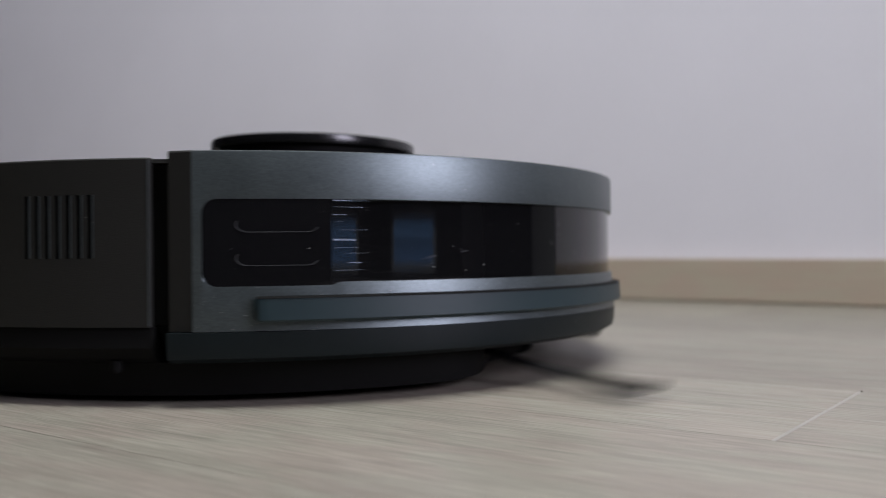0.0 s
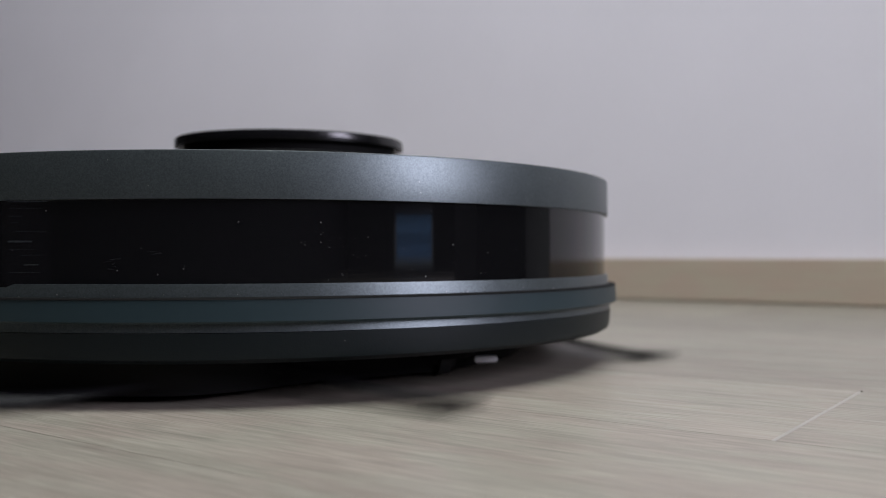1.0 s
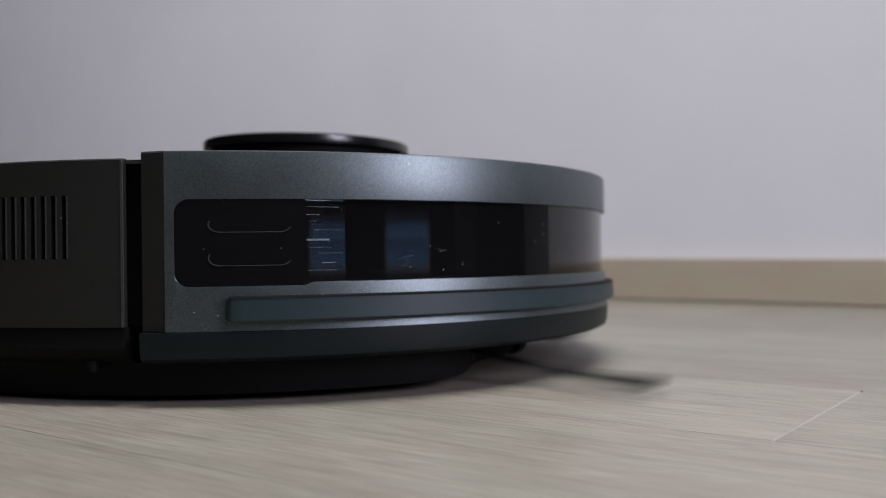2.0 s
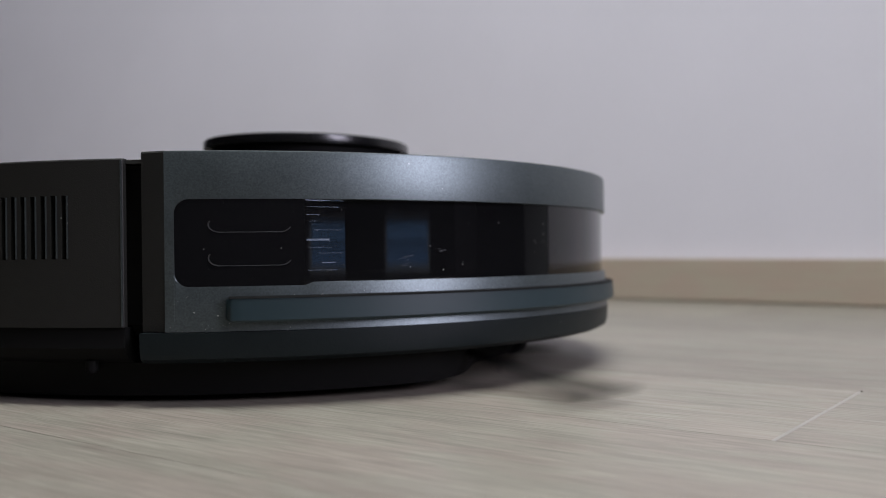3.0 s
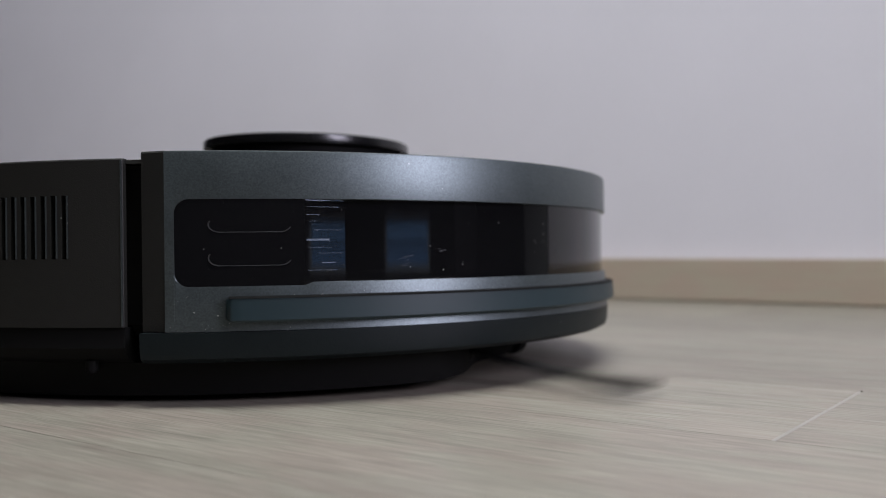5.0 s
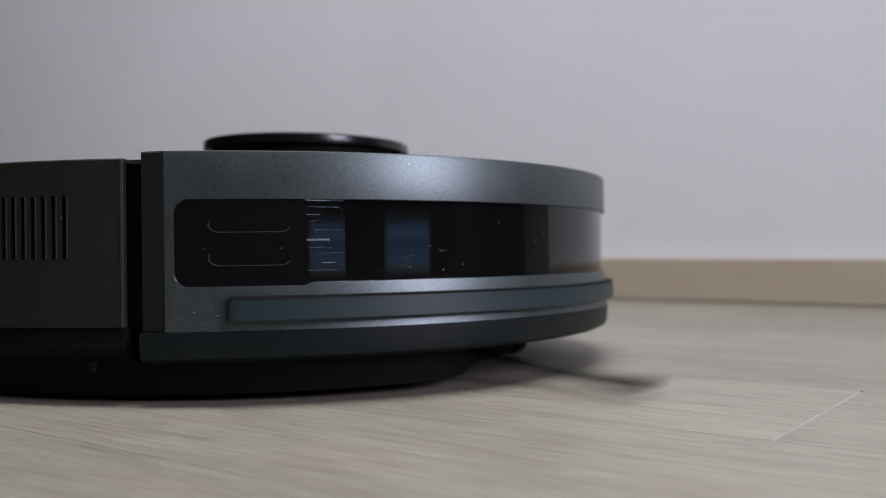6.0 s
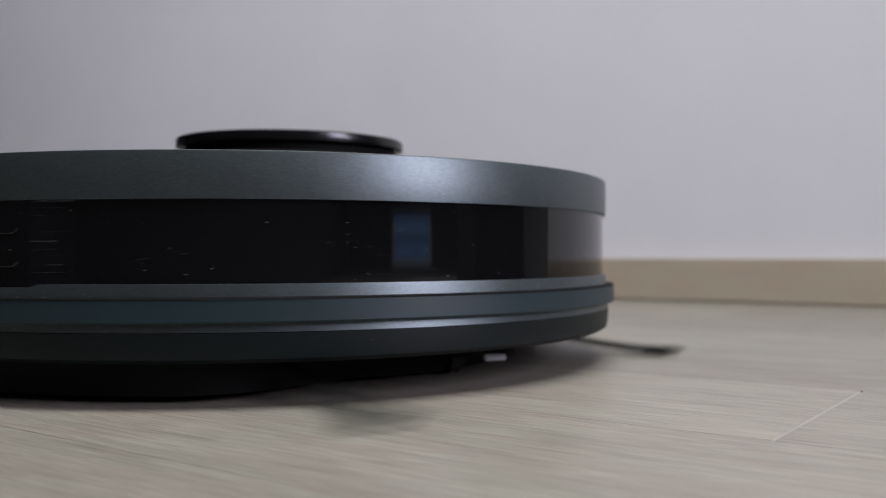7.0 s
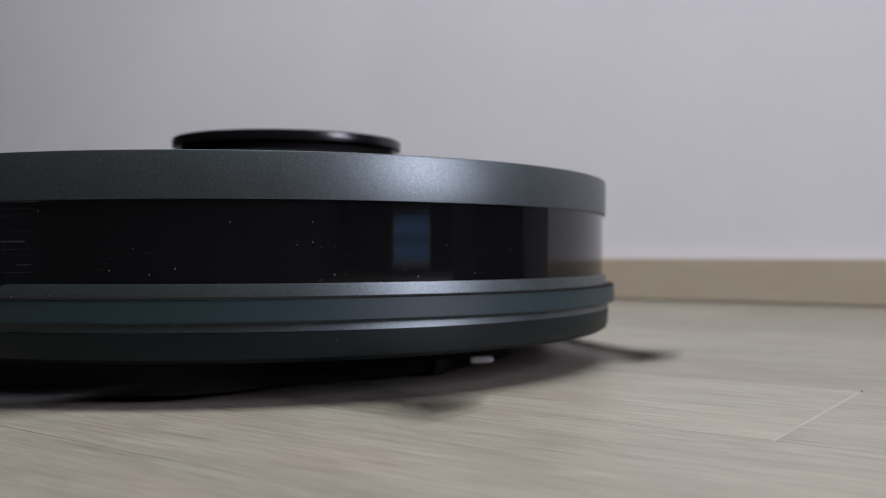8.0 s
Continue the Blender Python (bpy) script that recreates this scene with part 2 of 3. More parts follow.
def build_room():
    room_box("wall_north", M_WALL, WALL_W - 0.1, WALL_END, WALL_N, WALL_N + 0.12, -0.05, CEIL, "pale grey-lavender papered wall above a wooden baseboard", "wall")
    room_box("wall_northeast", M_ROOM, WALL_END, WALL_E + 0.1, WALL_N, WALL_N + 0.12, -0.05, CEIL, "dark plain wall beyond the papered one", "wall")
    # added grey band: the wall's fade to dark, put into colour for the reflection
    room_box("trim", M_FADE, WALL_END, WALL_END + 0.22, WALL_N - 0.014, WALL_N - 0.0005, -0.05, 2.1, "broad grey upright band, painted as the papered wall's fade into shade", "trim")
    # unseen block, added to shade the papered wall from the large window
    room_box("shade_pier", M_ROOM, WALL_END + 0.22, WALL_END + 0.64, WALL_N - 0.36, WALL_N - 0.0005, -0.05, CEIL, "dark plain pier, unseen, added to keep window light off the papered wall", "wall")
    # unseen; set this close to hide the bright floor from the acrylic's reflection
    room_box("wall_south", M_ROOM, WALL_W - 0.1, WALL_E + 0.1, WALL_S - 0.12, WALL_S, -0.05, CEIL, "dark plain wall facing the papered wall, unseen, set close to darken reflections", "wall")
    room_box("wall_west", M_ROOM, WALL_W - 0.1, WALL_W, WALL_S, WALL_N, -0.05, CEIL, "dark plain side wall", "wall")
    # east wall with a large window and a low opening added for blue reflections
    holes = ((-0.19, 0.51, 0.43, 1.57), (-0.34, 0.15, 0.03, 0.19))
    ys = sorted({WALL_S, WALL_N, *[v for h in holes for v in h[:2]]})
    bm = bmesh.new()
    for ya, yb in zip(ys, ys[1:]):
        cuts = sorted([h[2:] for h in holes if h[0] <= ya and h[1] >= yb])
        z = -0.05
        for c, d in cuts:
            box(bm, WALL_E, WALL_E + 0.12, ya, yb, z, c)
            z = d
        box(bm, WALL_E, WALL_E + 0.12, ya, yb, z, CEIL)
    ob = finish("wall_east", bm, M_ROOM, smooth=False)
    ob.matrix_world = ROOM
    tagged(ob, "dark plain side wall with a window and an added low opening", "wall", kind="structure")
    for i, (y0, y1, z0, z1) in enumerate(holes):
        win = thing("window_%d" % (i + 1), ("wide daylit window in a white frame", "low narrow slatted opening, unseen, added for the blue reflection")[i], "window", ROOM, "structure")
        bm = bmesh.new()
        for a, b, c, d in ((y0, y0 + 0.02, z0, z1), (y1 - 0.02, y1, z0, z1), (y0 + 0.02, y1 - 0.02, z0, z0 + 0.02), (y0 + 0.02, y1 - 0.02, z1 - 0.02, z1)):
            box(bm, WALL_E + 0.03, WALL_E + 0.08, a, b, c, d)
        part("window_frame", bm, M_FRAME, win)
        if i == 0:
            bm = bmesh.new()
            box(bm, WALL_E + 0.052, WALL_E + 0.058, y0 + 0.02, y1 - 0.02, z0 + 0.02, z1 - 0.02)
            part("pane", bm, M_GLASS, win, "clear window pane").visible_shadow = False
        if i == 1:
            for k in range(6):
                bm = bmesh.new()
                z = z0 + 0.026 + 0.021 * k
                box(bm, WALL_E + 0.050, WALL_E + 0.060, y0 + 0.02, y1 - 0.02, z, z + 0.008 + 0.003 * (k % 3))
                part("slat", bm, M_ROOM, win)
    room_box("ceiling", M_CEIL, WALL_W - 0.1, WALL_E + 0.1, WALL_S - 0.12, WALL_N + 0.12, CEIL, CEIL + 0.1, "plain painted ceiling", "ceiling")
    ob = room_box("baseboard", M_BASEBOARD, WALL_W, WALL_END, WALL_N - 0.009, WALL_N - 0.001, 0.0005, 0.0427, "low tan wood-grain baseboard along the wall", "baseboard")
    bm = bmesh.new()
    box(bm, WALL_W, WALL_END, WALL_N - 0.009, WALL_N - 0.001, 0.0005, 0.0427, 0.0015)
    bm.to_mesh(ob.data)
    bm.free()
    # the lamp on the ceiling: a shallow tray with a lit diffuser
    lamp = thing("ceiling_lamp", "long white ceiling lamp with a lit diffuser", "ceiling lamp", ROOM)
    bm = bmesh.new()
    for a, b, c, d in ((-0.30, -0.28, -0.45, 0.05), (1.18, 1.20, -0.45, 0.05), (-0.28, 1.18, -0.45, -0.43), (-0.28, 1.18, 0.03, 0.05)):
        box(bm, a, b, c, d, 2.37, CEIL, 0.003)
    part("frame", bm, M_FRAME, lamp)
    bm = bmesh.new()
    box(bm, -0.278, 1.178, -0.428, 0.028, 2.385, 2.40)
    part("diffuser", bm, M_DIFFUSER, lamp)


def build_floor():
    ob = room_box("floor", M_SUBFLOOR, WALL_W - 0.1, WALL_E + 0.1, WALL_S - 0.1, WALL_N + 0.1, -0.06, -0.004, "floor of greige wood-look planks with fine joints", "floor")
    width, length, gap = 0.1085, 0.92, 0.0001
    rng = random.Random(5)
    meshes = {}
    row0 = -0.0735
    k0 = int((WALL_S - row0) / width) - 1
    k1 = int((WALL_N - row0) / width) + 1
    for k in range(k0, k1 + 1):
        ya, yb = row0 + k * width, row0 + (k + 1) * width
        ya, yb = max(ya, WALL_S), min(yb, WALL_N)
        if yb - ya < 0.01:
            continue
        start = 0.277 if k == 0 else rng.uniform(0.0, length)
        if k == 1:
            start = 0.72
        if k in (-1, -2):
            start = 0.55
        x = start - length * math.ceil((start - WALL_W) / length)
        while x < WALL_E:
            xa, xb = max(x, WALL_W), min(x + length, WALL_E)
            if xb - xa < 0.01:
                x += length
                continue
            key = (round(yb - ya, 4), round(xb - xa, 4))
            if key not in meshes:
                bm = bmesh.new()
                w = yb - ya
                box(bm, gap, xb - xa - gap, gap, w - gap, -0.004, 0.0, 0.0)
                top = [e for e in bm.edges if all(v.co.z > -0.001 for v in e.verts)]
                ends = [e for e in top if abs(e.verts[0].co.x - e.verts[1].co.x) < 0.001]
                bmesh.ops.bevel(bm, geom=ends, offset=0.0005, segments=1, affect="EDGES")
                bm.normal_update()
                for f in bm.faces:
                    f.material_index = 1 if abs(f.normal.x) > 0.3 and f.normal.z > 0.3 else 0
                me = bpy.data.meshes.new("plank")
                bm.to_mesh(me)
                bm.free()
                me.materials.append(M_FLOOR)
                me.materials.append(M_EDGE)
                meshes[key] = me
            p = new("plank", meshes[key])
            p.parent = ob
            p.matrix_local = pose(xa, ya, 0)
            x += length


# ---- the robot vacuum; its own angles, 0 along x, heights from the floor ----
R = 0.173
Z_TOP, Z_WT, Z_WB, Z_ST, Z_SB, Z_BT, Z_BB = 0.0833, 0.0674, 0.0397, 0.0353, 0.0272, 0.0241, 0.0142
A0, A1 = -89.2, 84.0          # bumper, from end to end
W0, W1 = -88.2, 83.0          # black window in it
S0, S1 = -82.7, 77.0          # rubber strip on it


def window_span(a):
    """Heights of the window's edges at angle a, with rounded ends."""
    rc = 0.0048
    d = min(a - W0, W1 - a) * radians(1) * R
    if d <= 0:
        return None
    zb = Z_WB - 0.0010 * min(1.0, max(0.0, (-73.2 - a) / 1.0))
    if d >= rc:
        return zb, Z_WT
    c = rc - math.sqrt(max(0.0, rc * rc - (rc - d) ** 2))
    return zb + c, Z_WT - c


def bumper_angles():
    out = [A0, W0 - 0.02, W1 + 0.02]
    for base, sgn in ((W0, 1), (W1, -1)):
        out += [base + sgn * t for t in (0.005, 0.04, 0.12, 0.25, 0.45, 0.7, 1.0, 1.3, 1.6)]
    out += [-86 + 1.5 * i for i in range(int((80 + 86) / 1.5) + 1)] + [A1, -74.21, -74.2, -73.2, -69.4, -69.39]
    return sorted(set(out))


def flare(a):
    """How far the rail under the rubber strip leans out."""
    t = min(1.0, max(0.0, (a - S0) / 14.0)) * min(1.0, max(0.0, (S1 - a) / 14.0))
    return t * t * (3 - 2 * t)


def window_radius(a):
    """The window steps back by a slanted facet near its end."""
    if a < -74.2:
        return R - 0.0004
    if a < -69.4:
        return R - 0.0004 - 0.0030 * (a + 74.2) / 4.8
    t = min(1.0, max(0.0, (a + 62.0) / 38.0))
    return R - 0.0034 + 0.0020 * t


def build_robot():
    robot = thing("robot_vacuum", "round dark grey robot vacuum with glossy black window and low turret", "robot vacuum")

    # bumper skin: two bands, above and below the window
    mid = (Z_WB + Z_WT) / 2
    cols = []
    for a in bumper_angles():
        s = window_span(a)
        zb, zt = s if s else (mid, mid)
        ri = R - 0.0045
        cols.append((a, zb, zt, ri))
    bm = bmesh.new()
    sweep(bm, [[polar(ri, a, zt), polar(R, a, zt), polar(R, a, Z_TOP - 0.0007), polar(R - 0.0002, a, Z_TOP - 0.0002), polar(R - 0.0008, a, Z_TOP), polar(ri, a, Z_TOP)] for a, zb, zt, ri in cols])
    sweep(bm, [[polar(ri, a, Z_BT), polar(R + 0.0005 + 0.0006 * flare(a), a, Z_BT), polar(R + 0.0004, a, Z_SB + 0.0006), polar(R, a, zb - 0.0005), polar(R - (0.00016 if window_span(a) else 0.0), a, zb), polar(ri, a, zb)] for a, zb, zt, ri in cols])
    bumper = part("bumper", bm, M_SHELL, robot, "satin grey front bumper")
    bm = bmesh.new()
    sweep(bm, [[polar(R - 0.0046, a, zb + 0.0), polar(window_radius(a), a, zb), polar(window_radius(a), a, zt), polar(R - 0.0046, a, zt)] for a, zb, zt, ri in cols if window_span(a)])
    window = part("sensor_window", bm, M_GLOSS, bumper, "glossy black window")
    window.data.set_sharp_from_angle(angle=radians(5))
    # two moulded oval outlines in the window's end, drawn paler only where lit
    for z in (0.0590, 0.0480):
        bm = bmesh.new()
        ring = []
        for i in range(19):
            th = math.radians(150 + 190 * i / 18)
            u, v = math.cos(th), math.sin(th)
            ring.append((-80.1 + (3.2 if u > 0 else -3.2) + 1.3 * u, z + 0.0026 * v))
        outer = [polar(R - 0.00005, a, zz) for a, zz in ring]
        inner = [polar(R - 0.00015, -80.1 + (a + 80.1) * 0.975, z + (zz - z) * 0.925) for a, zz in ring]
        deep = [polar(R - 0.0008, a, zz) for a, zz in ring]
        deep2 = [polar(R - 0.0008, -80.1 + (a + 80.1) * 0.975, z + (zz - z) * 0.925) for a, zz in ring]
        sweep(bm, [list(c) for c in zip(outer, inner, deep2, deep)])
        part("moulded_outline", bm, M_OUTLINE, window)
    # scuffs on the slanted facet, with its edge glint and slat reflections as strips
    for a, b, z, h in ((-74.0, -71.3, 0.0538, 0.0006), (-72.2, -70.6, 0.0461, 0.00028), (-74.0, -69.6, 0.0670, 0.0004), (-74.0, -72.4, 0.0622, 0.00016), (-73.6, -72.8, 0.0600, 0.00012), (-73.9, -70.2, 0.0648, 0.00010), (-73.2, -69.8, 0.0571, 0.00008), (-73.9, -71.0, 0.0512, 0.00009), (-72.6, -69.7, 0.0493, 0.00008), (-73.9, -70.4, 0.0436, 0.00010)):
        bm = bmesh.new()
        sweep(bm, [[polar(window_radius(c) + d, c, zz) for d, zz in ((-0.0004, z - h / 2), (0.00012, z - h / 2), (0.00012, z + h / 2), (-0.0004, z + h / 2))] for c in (a + 0.001, (a + b) / 2, b - 0.001)])
        part("window_mark", bm, M_SCUFF_GLINT, window, "pale line, scuffs and painted glints")
    # rubbed spots further round
    rng = random.Random(21)
    for a, z, k in ((-62.4, 0.0464, 7), (-57.0, 0.0503, 2)):
        for i in range(k):
            c, zz, h = a + rng.gauss(0, 0.7), z + rng.gauss(0, 0.0010), rng.uniform(0.00004, 0.00011)
            e, tilt = rng.uniform(0.12, 0.55), rng.uniform(-0.0002, 0.0004)
            bm = bmesh.new()
            sweep(bm, [[polar(window_radius(c + f * e) + d, c + f * e, zz + f * tilt + q) for d, q in ((-0.0003, -h), (0.0001, -h), (0.0001, h), (-0.0003, h))] for f in (-1.0, 0.0, 1.0)])
            part("window_mark", bm, M_RUB, window, "faint rubbed mark")
    # slanting end of the bumper
    for a, b in ((A0, A0 - 2.7), (A1, A1 + 2.7)):
        bm = bmesh.new()
        sweep(bm, [[polar(R - 0.003, c, Z_BT), polar(r, c, Z_BT), polar(r, c, Z_TOP - 0.0006), polar(r - 0.0006, c, Z_TOP), polar(R - 0.003, c, Z_TOP)] for c, r in ((a, R), (b, R - 0.0022))])
        part("bumper_end", bm, M_REAR, bumper)
    # rubber strip with rounded ends
    bm = bmesh.new()
    angs = sorted([S0 + t for t in (0, 0.12, 0.35, 0.7)] + [S1 - t for t in (0, 0.12, 0.35, 0.7)] + [-81 + 1.5 * i for i in range(104)])
    cols = []
    for a in angs:
        d = min(a - S0, S1 - a)
        q = 1 - max(0, 1 - d / 0.7) ** 2
        h = 0.0012 * (1 - q)
        ro = R + 0.0016 + 0.0019 * q
        cols.append([polar(R - 0.001, a, Z_SB + h), polar(ro - 0.0001, a, Z_SB + h), polar(ro + 0.0005, a, Z_SB + h + 0.0006), polar(ro, a, Z_ST - h - 0.0006), polar(ro - 0.0005, a, Z_ST - h), polar(R - 0.001, a, Z_ST - h)])
    sweep(bm, cols)
    part("rubber_strip", bm, M_RUBBER, bumper, "blue-grey rubber impact strip")

    bm = bmesh.new()
    arc(bm, [(R - 0.001, Z_ST - 0.0001), (R + 0.0034, Z_ST - 0.0006), (R + 0.0037, Z_ST - 0.0005), (R + 0.0034, Z_ST + 0.00005), (R - 0.001, Z_ST + 0.0003)], S0 + 0.35, S1 - 0.35)
    part("strip_lip", bm, M_BLACK, bumper, "thin black lip over the strip")

    # dust that clings to the edges of strip, skirt and window
    rng = random.Random(11)
    bm = bmesh.new()
    for i in range(200):
        kind = rng.random()
        a = rng.uniform(-88.5, 60) if kind < 0.86 else rng.uniform(-89, -80)
        if kind < 0.25:
            r, z = R + 0.0005, Z_ST + abs(rng.gauss(0.0006, 0.0004))
        elif kind < 0.5:
            r, z = R + 0.0007, Z_BT + rng.gauss(0.0004, 0.0005)
        elif kind < 0.86:
            r, z = R + 0.0002, rng.uniform(0.0160, 0.0225)
        else:
            r, z = R + 0.0006, Z_BT + abs(rng.gauss(0.0, 0.005))
        d = rng.choice((0.00008, 0.00010, 0.00013, 0.00020))
        bmesh.ops.create_icosphere(bm, subdivisions=1, radius=d, matrix=Matrix.Translation(polar(r, a, z)))
    bmesh.ops.create_icosphere(bm, subdivisions=1, radius=0.0006, matrix=Matrix.Translation(polar(R - 0.0026, -26.2, 0.0408)))
    for i in range(70):
        a, z = (rng.gauss(-37.4, 2.2), rng.gauss(0.0505, 0.0040)) if i < 22 else (rng.uniform(-87, 40), rng.uniform(Z_WB + 0.001, Z_WT - 0.001))
        bmesh.ops.create_icosphere(bm, subdivisions=1, radius=rng.choice((0.00006, 0.00008, 0.00013)), matrix=Matrix.Translation(polar(window_radius(a) + 0.00003, a, z)))
    tagged(part("dust", bm, M_DUST, bumper, "pale dust specks"), kind="stuff")

    # lower skirt under bumper and rear
    bm = bmesh.new()
    arc(bm, [(0.150, Z_BT - 0.0002), (R + 0.0011, Z_BT - 0.0002), (R + 0.0008, 0.0175), (R + 0.0001, 0.0153), (0.1705, 0.0139), (0.1640, 0.0130), (0.150, 0.0135)], A0 - 2.7, A1 + 2.7)
    part("front_skirt", bm, M_BASE, robot, "dark blue-grey lower skirt")
    bm = bmesh.new()
    arc(bm, [(0.150, 0.0256), (0.1712, 0.0256), (0.1719, 0.0190), (0.1690, 0.0155), (0.1640, 0.0135), (0.150, 0.0135)], A1 + 4.6, 360 - 93.8)
    part("rear_skirt", bm, M_BLACK, robot)

    # rear shell, with upright vent slots through it
    slots = [-100.55 - 1.29 * i for i in range(7)]
    rng_a = [-93.8, -94.02, -94.3, -96, -98] + [e for s in slots for e in (s + 0.33, s - 0.33)] + [-111 - 2.0 * i for i in range(81)]
    rng_a = [a for a in rng_a if a >= -(360 - A1 - 4.6)] + [-(360 - A1 - 4.6)]
    rng_a = sorted(set(rng_a), reverse=True)

    def in_slot(a, b):
        m = (a + b) / 2
        return any(abs(m - s) < 0.33 for s in slots)

    bm = bmesh.new()
    zs = [0.0258, 0.0484, 0.0693, 0.0806, 0.0811]
    RR = 0.1725
    grid = []
    for a in rng_a:
        grid.append([bm.verts.new(polar((RR if z < 0.081 else RR - 0.0006) - (0.0007 if a > -93.85 else 0), a, z)) for z in zs])
    for i in range(len(rng_a) - 1):
        for j in range(len(zs) - 1):
            if j == 1 and in_slot(rng_a[i], rng_a[i + 1]):
                continue
            bm.faces.new((grid[i][j], grid[i + 1][j], grid[i + 1][j + 1], grid[i][j + 1]))
    bm.normal_update()
    ex = bmesh.ops.extrude_face_region(bm, geom=list(bm.faces))
    for v in ex["geom"]:
        if isinstance(v, bmesh.types.BMVert):
            d = Vector((v.co.x, v.co.y, 0)).normalized()
            v.co -= d * 0.0025
    rear = part("rear_shell", bm, M_REAR, robot, "matt dark grey rear shell with vent slots")
    for s in slots:
        bm = bmesh.new()
        arc(bm, [(RR - 0.0028, 0.0470), (RR - 0.0026, 0.0470), (RR - 0.0026, 0.0707), (RR - 0.0028, 0.0707)], s - 0.5, s + 0.5, 0.5)
        part("vent_slot", bm, M_BLACK, rear)
        # one rib a slot, in the paler shell grey for the light it catches
        bm = bmesh.new()
        arc(bm, [(RR - 0.001, 0.0484), (RR + 0.0003, 0.0486), (RR + 0.0003, 0.0691), (RR - 0.001, 0.0693)], s + 0.33, s + 0.47, 0.1)
        part("vent_rib", bm, M_SHELL, rear)

    # paler strip that paints the window light caught by this edge
    bm = bmesh.new()
    arc(bm, [(RR - 0.001, 0.0262), (RR + 0.00025, 0.0262), (RR + 0.00025, 0.0804), (RR - 0.001, 0.0804)], -94.02, -93.88, 0.1)
    part("edge_highlight", bm, M_SHELL, rear, "thin grey strip, painted highlight along the rear shell's edge")
    bm = bmesh.new()
    cylinder(bm, Matrix.Translation(polar(0.166, -98.6, 0.0128)), 0.0022, 0.005, 16, bevel=0.0008)
    part("rear_foot", bm, M_BLACK, robot, "small grey foot under the rear")

    # dark core: seen in the gap between bumper and rear, and underneath
    bm = bmesh.new()
    arc(bm, [(0.02, 0.0125), (0.1495, 0.0125), (0.1665, 0.0262), (0.1665, 0.0790), (0.150, 0.0800), (0.02, 0.0800)], 0, 360, 3)
    # low plate just above the floor, added to block light from underneath
    cols = []
    for i in range(120):
        a = 3.0 * i
        off = min(a, 360 - a)
        q = min(1.0, max(0.0, (off - 32) / 26))
        rp = 0.129 + 0.031 * q * q * (3 - 2 * q)
        cols.append([polar(r, a, z) for r, z in ((0.02, 0.0018), (rp, 0.0018), (rp + 0.003, 0.0133), (0.02, 0.0133))])
    sweep(bm, cols, closed_ring=True)
    part("chassis", bm, M_BLACK, robot, "matt black chassis with an added low plate that deepens the shade")
    bm = bmesh.new()
    arc(bm, [(0.001, 0.0795), (0.1700, 0.0795), (0.1698, 0.0808), (0.160, 0.0815), (0.001, 0.0820)], 0, 360, 3)
    part("top_plate", bm, M_REAR, robot)

    # sensor turret: plinth, drum, pillars and an oval cap
    def oval(f, z, k=0.0):
        pts = []
        for i in range(64):
            th = 2 * math.pi * i / 64
            x, y = (0.0548 * f - k) * math.cos(th), (0.0457 * f - k) * math.sin(th)
            c, s = math.cos(radians(50)), math.sin(radians(50))
            pts.append((0.0260 + x * c - y * s, -0.006 + x * s + y * c, z))
        return pts

    def oval_body(rows):
        bm = bmesh.new()
        sweep(bm, [list(c) for c in zip(*[oval(f, z) for f, z in rows])], closed_ring=True, profile_closed=False)
        bm.verts.ensure_lookup_table()
        n = len(rows)
        bm.faces.new([bm.verts[i * n] for i in range(64)])
        bm.faces.new([bm.verts[i * n + n - 1] for i in range(64)])
        return bm

    turret = part("turret_cap", oval_body([(0.90, 0.0999), (0.985, 0.0999), (0.998, 0.1002), (1.0, 0.1008), (1.0, 0.1034), (0.995, 0.1041), (0.98, 0.1046), (0.94, 0.1049), (0.6, 0.1053)]), M_TURRET, robot, "glossy black oval turret cap")
    part("turret_plinth", oval_body([(1.0, 0.0815), (1.0, 0.0950), (0.985, 0.0958), (0.96, 0.0960)]), M_BLACK, turret)
    part("laser_drum", oval_body([(0.92, 0.0958), (0.92, 0.1001)]), M_BLACK, turret)
    for i in (2, 10, 18):
        x, y, z = oval(0.90, 0.094)[i]
        bm = bmesh.new()
        cylinder(bm, Matrix.Translation((x, y, 0.0986)), 0.0030, 0.0060, 12)
        part("pillar", bm, M_TURRET, turret)

    # wheels and caster
    for a in (-14 + 90, -14 - 90):
        bm = bmesh.new()
        x, y, _ = polar(0.115, a, 0)
        m = Matrix.Translation((x, y, 0.034)) @ Matrix.Rotation(radians(a), 4, "Z") @ Matrix.Rotation(radians(90), 4, "Y")
        cylinder(bm, m, 0.034, 0.018, 40, bevel=0.003)
        part("wheel", bm, M_TYRE, robot, "black ribbed drive wheel")
    x, y, _ = polar(0.128, -11.4, 0)
    bm = bmesh.new()
    cylinder(bm, Matrix.Translation((x, y, 0.0105)), 0.013, 0.006, 28, r2=0.019, bevel=0.001)
    caster = part("caster", bm, M_BLACK, robot)
    bm = bmesh.new()
    m = Matrix.Translation((x, y, 0.0076)) @ Matrix.Rotation(radians(55), 4, "Z") @ Matrix.Rotation(radians(90), 4, "Y")
    cylinder(bm, m, 0.0075, 0.011, 24, bevel=0.003)
    part("caster_roller", bm, M_TYRE, caster)
    bm = bmesh.new()
    x, y, _ = polar(0.140, -5.0, 0)
    m = Matrix.Translation((x, y, 0.0058)) @ Matrix.Rotation(radians(40), 4, "Z") @ Matrix.Rotation(radians(90), 4, "Y")
    cylinder(bm, m, 0.0015, 0.0095, 14, bevel=0.0005)
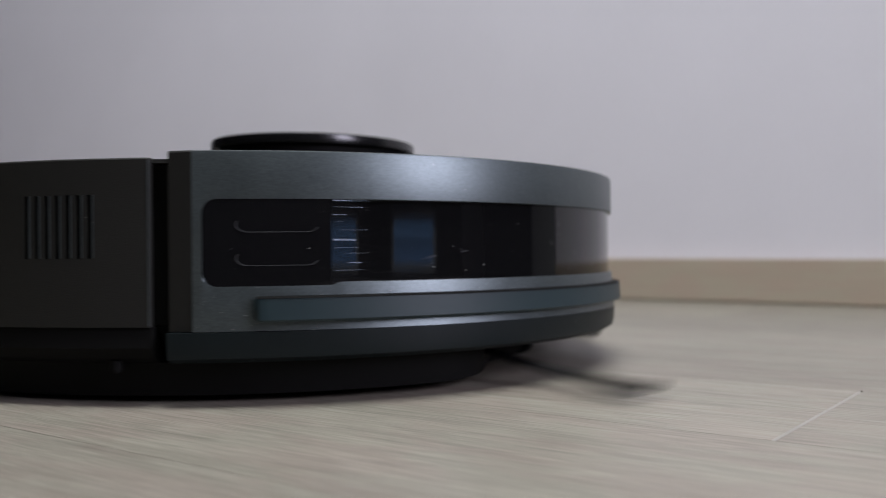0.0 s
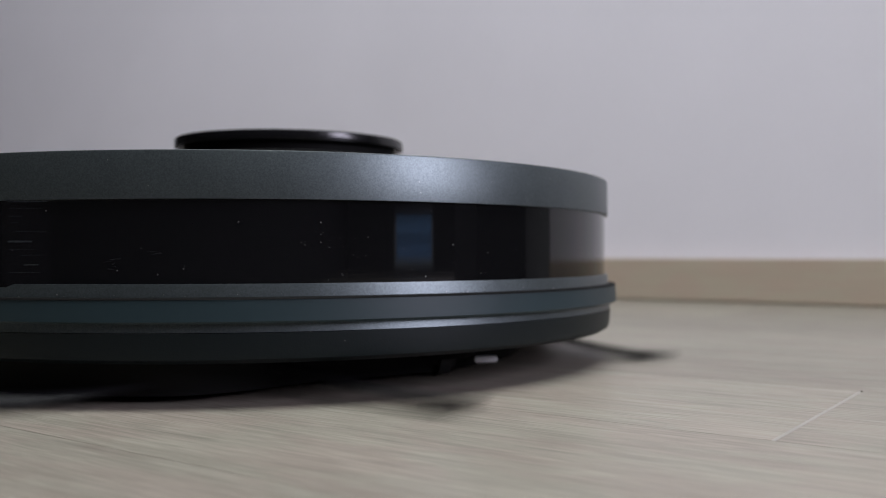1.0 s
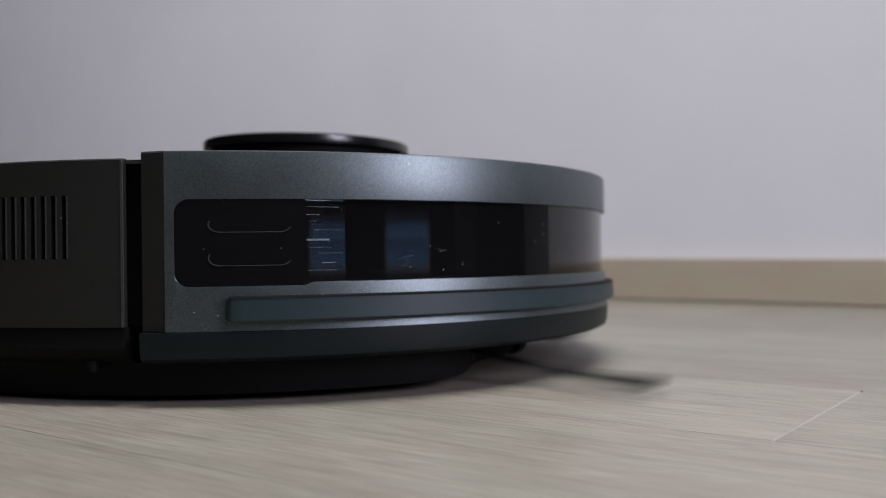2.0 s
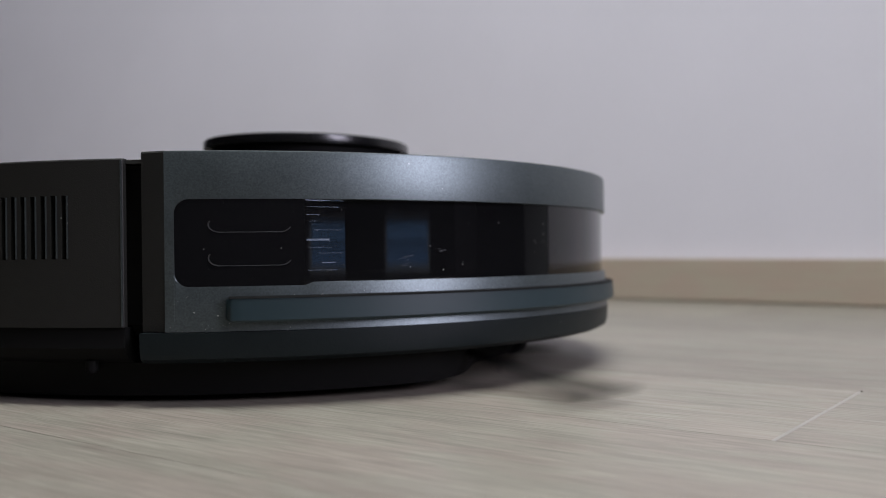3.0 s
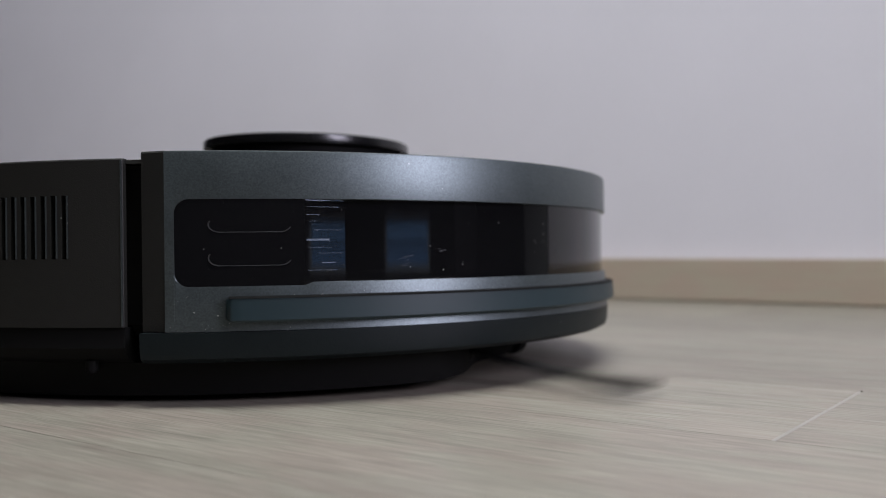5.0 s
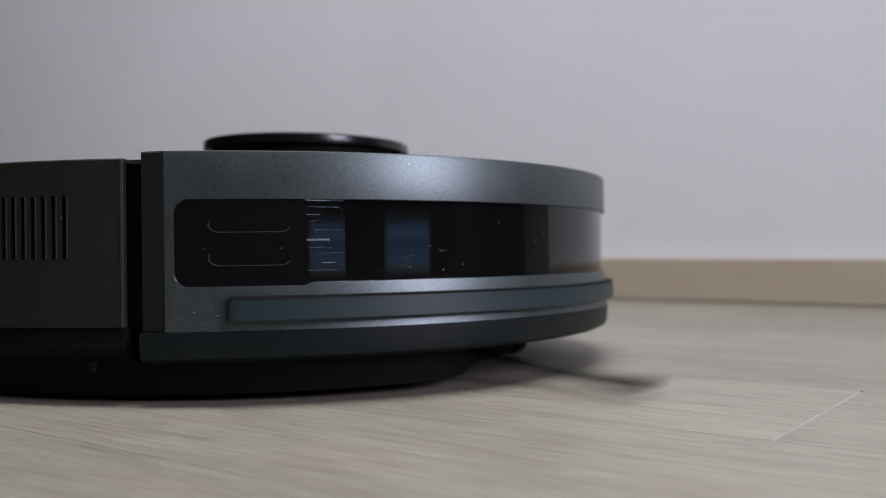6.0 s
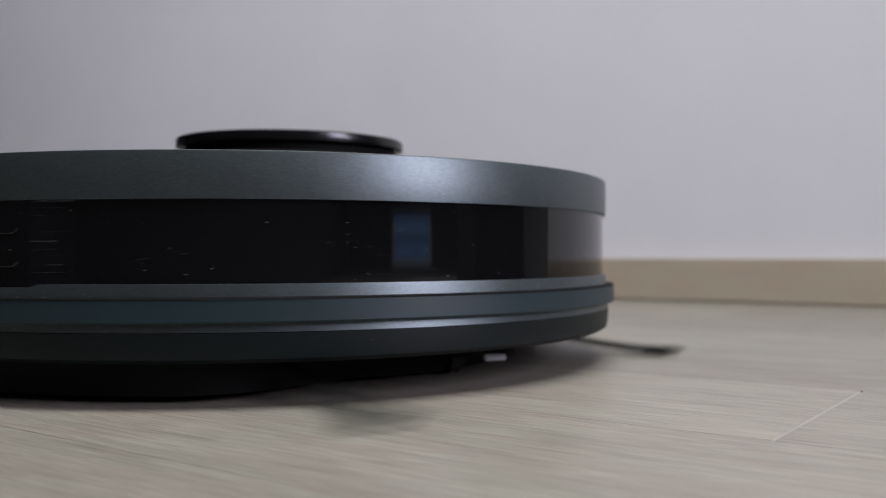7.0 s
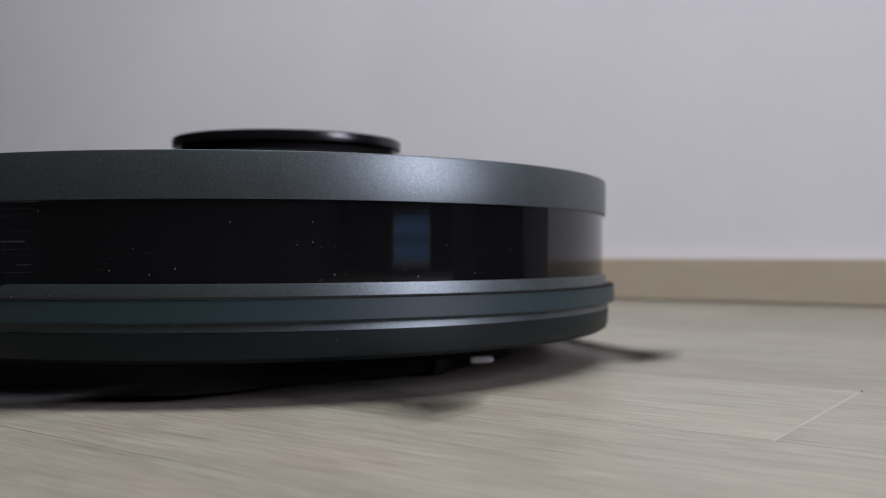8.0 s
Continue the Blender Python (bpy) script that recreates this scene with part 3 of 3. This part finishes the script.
    part("axle", bm, M_WHITE, caster, "white nylon axle")
    return robot


HUBS = (((0.0935, -0.0990), 1), (polar(0.1365, 44, 0)[:2], -1))
SPIN = 1440.0                 # side brushes, degrees a second
# seconds and where the brush stands against an even spin, in degrees
LAG = (((0.0, -42), (0.5, -61), (1.0, -112), (1.5, -140), (3.0, -168), (3.5, -146), (4.0, -155), (4.5, -155), (6.0, -152), (6.5, -150), (7.0, -143), (7.5, -144), (8.0, -112)),
       ((0.0, -30), (0.5, -34), (1.0, -25), (1.5, -30), (2.8, -90), (6.1, -90), (6.5, -35), (7.0, -14), (7.5, -10), (8.0, -23)))


def build_brush(robot, hub, sense):
    """Side brush: a hub under the body and three curved tufts that sweep the floor."""
    bm = bmesh.new()
    cylinder(bm, Matrix.Translation((0, 0, 0.0090)), 0.011, 0.0070, 28, bevel=0.001)
    ob = part("side_brush", bm, M_BLACK, robot, "black three-armed side brush")
    ob.location = (hub[0], hub[1], 0.0)
    rng = random.Random(3)
    for k in range(3):
        bm = bmesh.new()
        for j in range(90):
            a = 120 * k
            spread = rng.uniform(-1, 1)
            length = 0.089 + rng.uniform(-0.005, 0.002)
            cols = []
            for i in range(9):
                f = i / 8
                r = 0.008 + (length - 0.008) * f
                z = 0.0100 * (1 - f) ** 1.6 + 0.0012 + rng.uniform(0, 0.0022) * f * f
                off = spread * (0.0016 + 0.0030 * f ** 3)
                bend = -0.010 * sense * f * f
                p = Vector((r, off + bend, z))
                p.rotate(Euler((0, 0, radians(a))))
                w = 0.0010
                side = Vector((-math.sin(radians(a)), math.cos(radians(a)), 0)) * w
                cols.append([tuple(p + side), tuple(p + Vector((0, 0, w))), tuple(p - side), tuple(p - Vector((0, 0, w)))])
            sweep(bm, cols)
        part("bristle_arm", bm, M_BRISTLE, ob)
    return ob


build_room()
robot = build_robot()
brushes = [build_brush(robot, h, s) for h, s in HUBS]
build_floor()

# ---- movement ----
# seconds, turn in degrees, lean from one rest to the other (0 to 1), sideways drift in mm
STATES = [
    (0.0, 2.0, 0.25, 3.1), (0.1, -1.2, 0.35, 2.6), (0.2, -5.0, 0.55, 2.0), (0.3, -9.0, 0.75, 1.4), (0.4, -13.0, 0.9, 0.8), (0.5, -16.9, 1.0, 0.3),
    (0.6, -20.6, 1.0, 0.4), (0.7, -24.3, 1.0, 0.5), (0.8, -28.2, 1.0, 0.7), (0.9, -31.6, 1.0, 0.8), (1.0, -33.4, 1.0, 0.9), (1.1, -29.8, 0.95, 0.7),
    (1.2, -24.7, 0.85, 0.5), (1.3, -20.4, 0.75, 0.4), (1.4, -16.2, 0.65, 0.3), (1.5, -12.1, 0.55, 0.2), (1.6, -8.3, 0.4, 0.1), (1.7, -4.7, 0.25, 0.0),
    (1.8, -1.6, 0.1, 0.0), (1.9, 0.0, 0.0, 0.0), (2.8, 0.0, 0.0, 0.0), (4.7, 0.0, 0.0, 0.0), (6.3, 0.0, 0.0, 0.0), (6.4, -3.6, 0.02, 0.0),
    (6.5, -8.4, 0.1, 0.1), (6.6, -13.2, 0.3, 0.1), (6.7, -18.0, 0.55, 0.1), (6.8, -22.6, 0.8, 0.1), (6.9, -26.8, 0.95, 0.0), (7.0, -30.0, 1.0, 0.0),
    (7.1, -32.5, 1.0, 0.0), (7.2, -33.7, 1.0, 0.0), (7.3, -34.0, 1.0, 0.0), (8.0, -34.0, 1.0, 0.0)]


def robot_pose(turn, lean, drift):
    x, y = 0.0006 * (1 - lean) + drift / 1000, 0.0035 * (1 - lean)
    tx, ty = 0.01105 + (0.00115 - 0.01105) * lean, -0.00442 + (-0.00526 + 0.00442) * lean
    return pose(x, y, 0.0, math.degrees(ty), -math.degrees(tx), 0) @ pose(0, 0, 0, 0, 0, turn)


def motions():
    walk(robot, [(t, robot_pose(a, b, c)) for t, a, b, c in STATES])
    for ob, (hub, sense), lag in zip(brushes, HUBS, LAG):
        times, lags = [t for t, _ in lag], [v for _, v in lag]
        walk(ob, [(i / 30, pose(hub[0], hub[1], 0, 0, 0, sense * SPIN * i / 30 + float(np.interp(i / 30, times, lags)))) for i in range(241)])


motions()
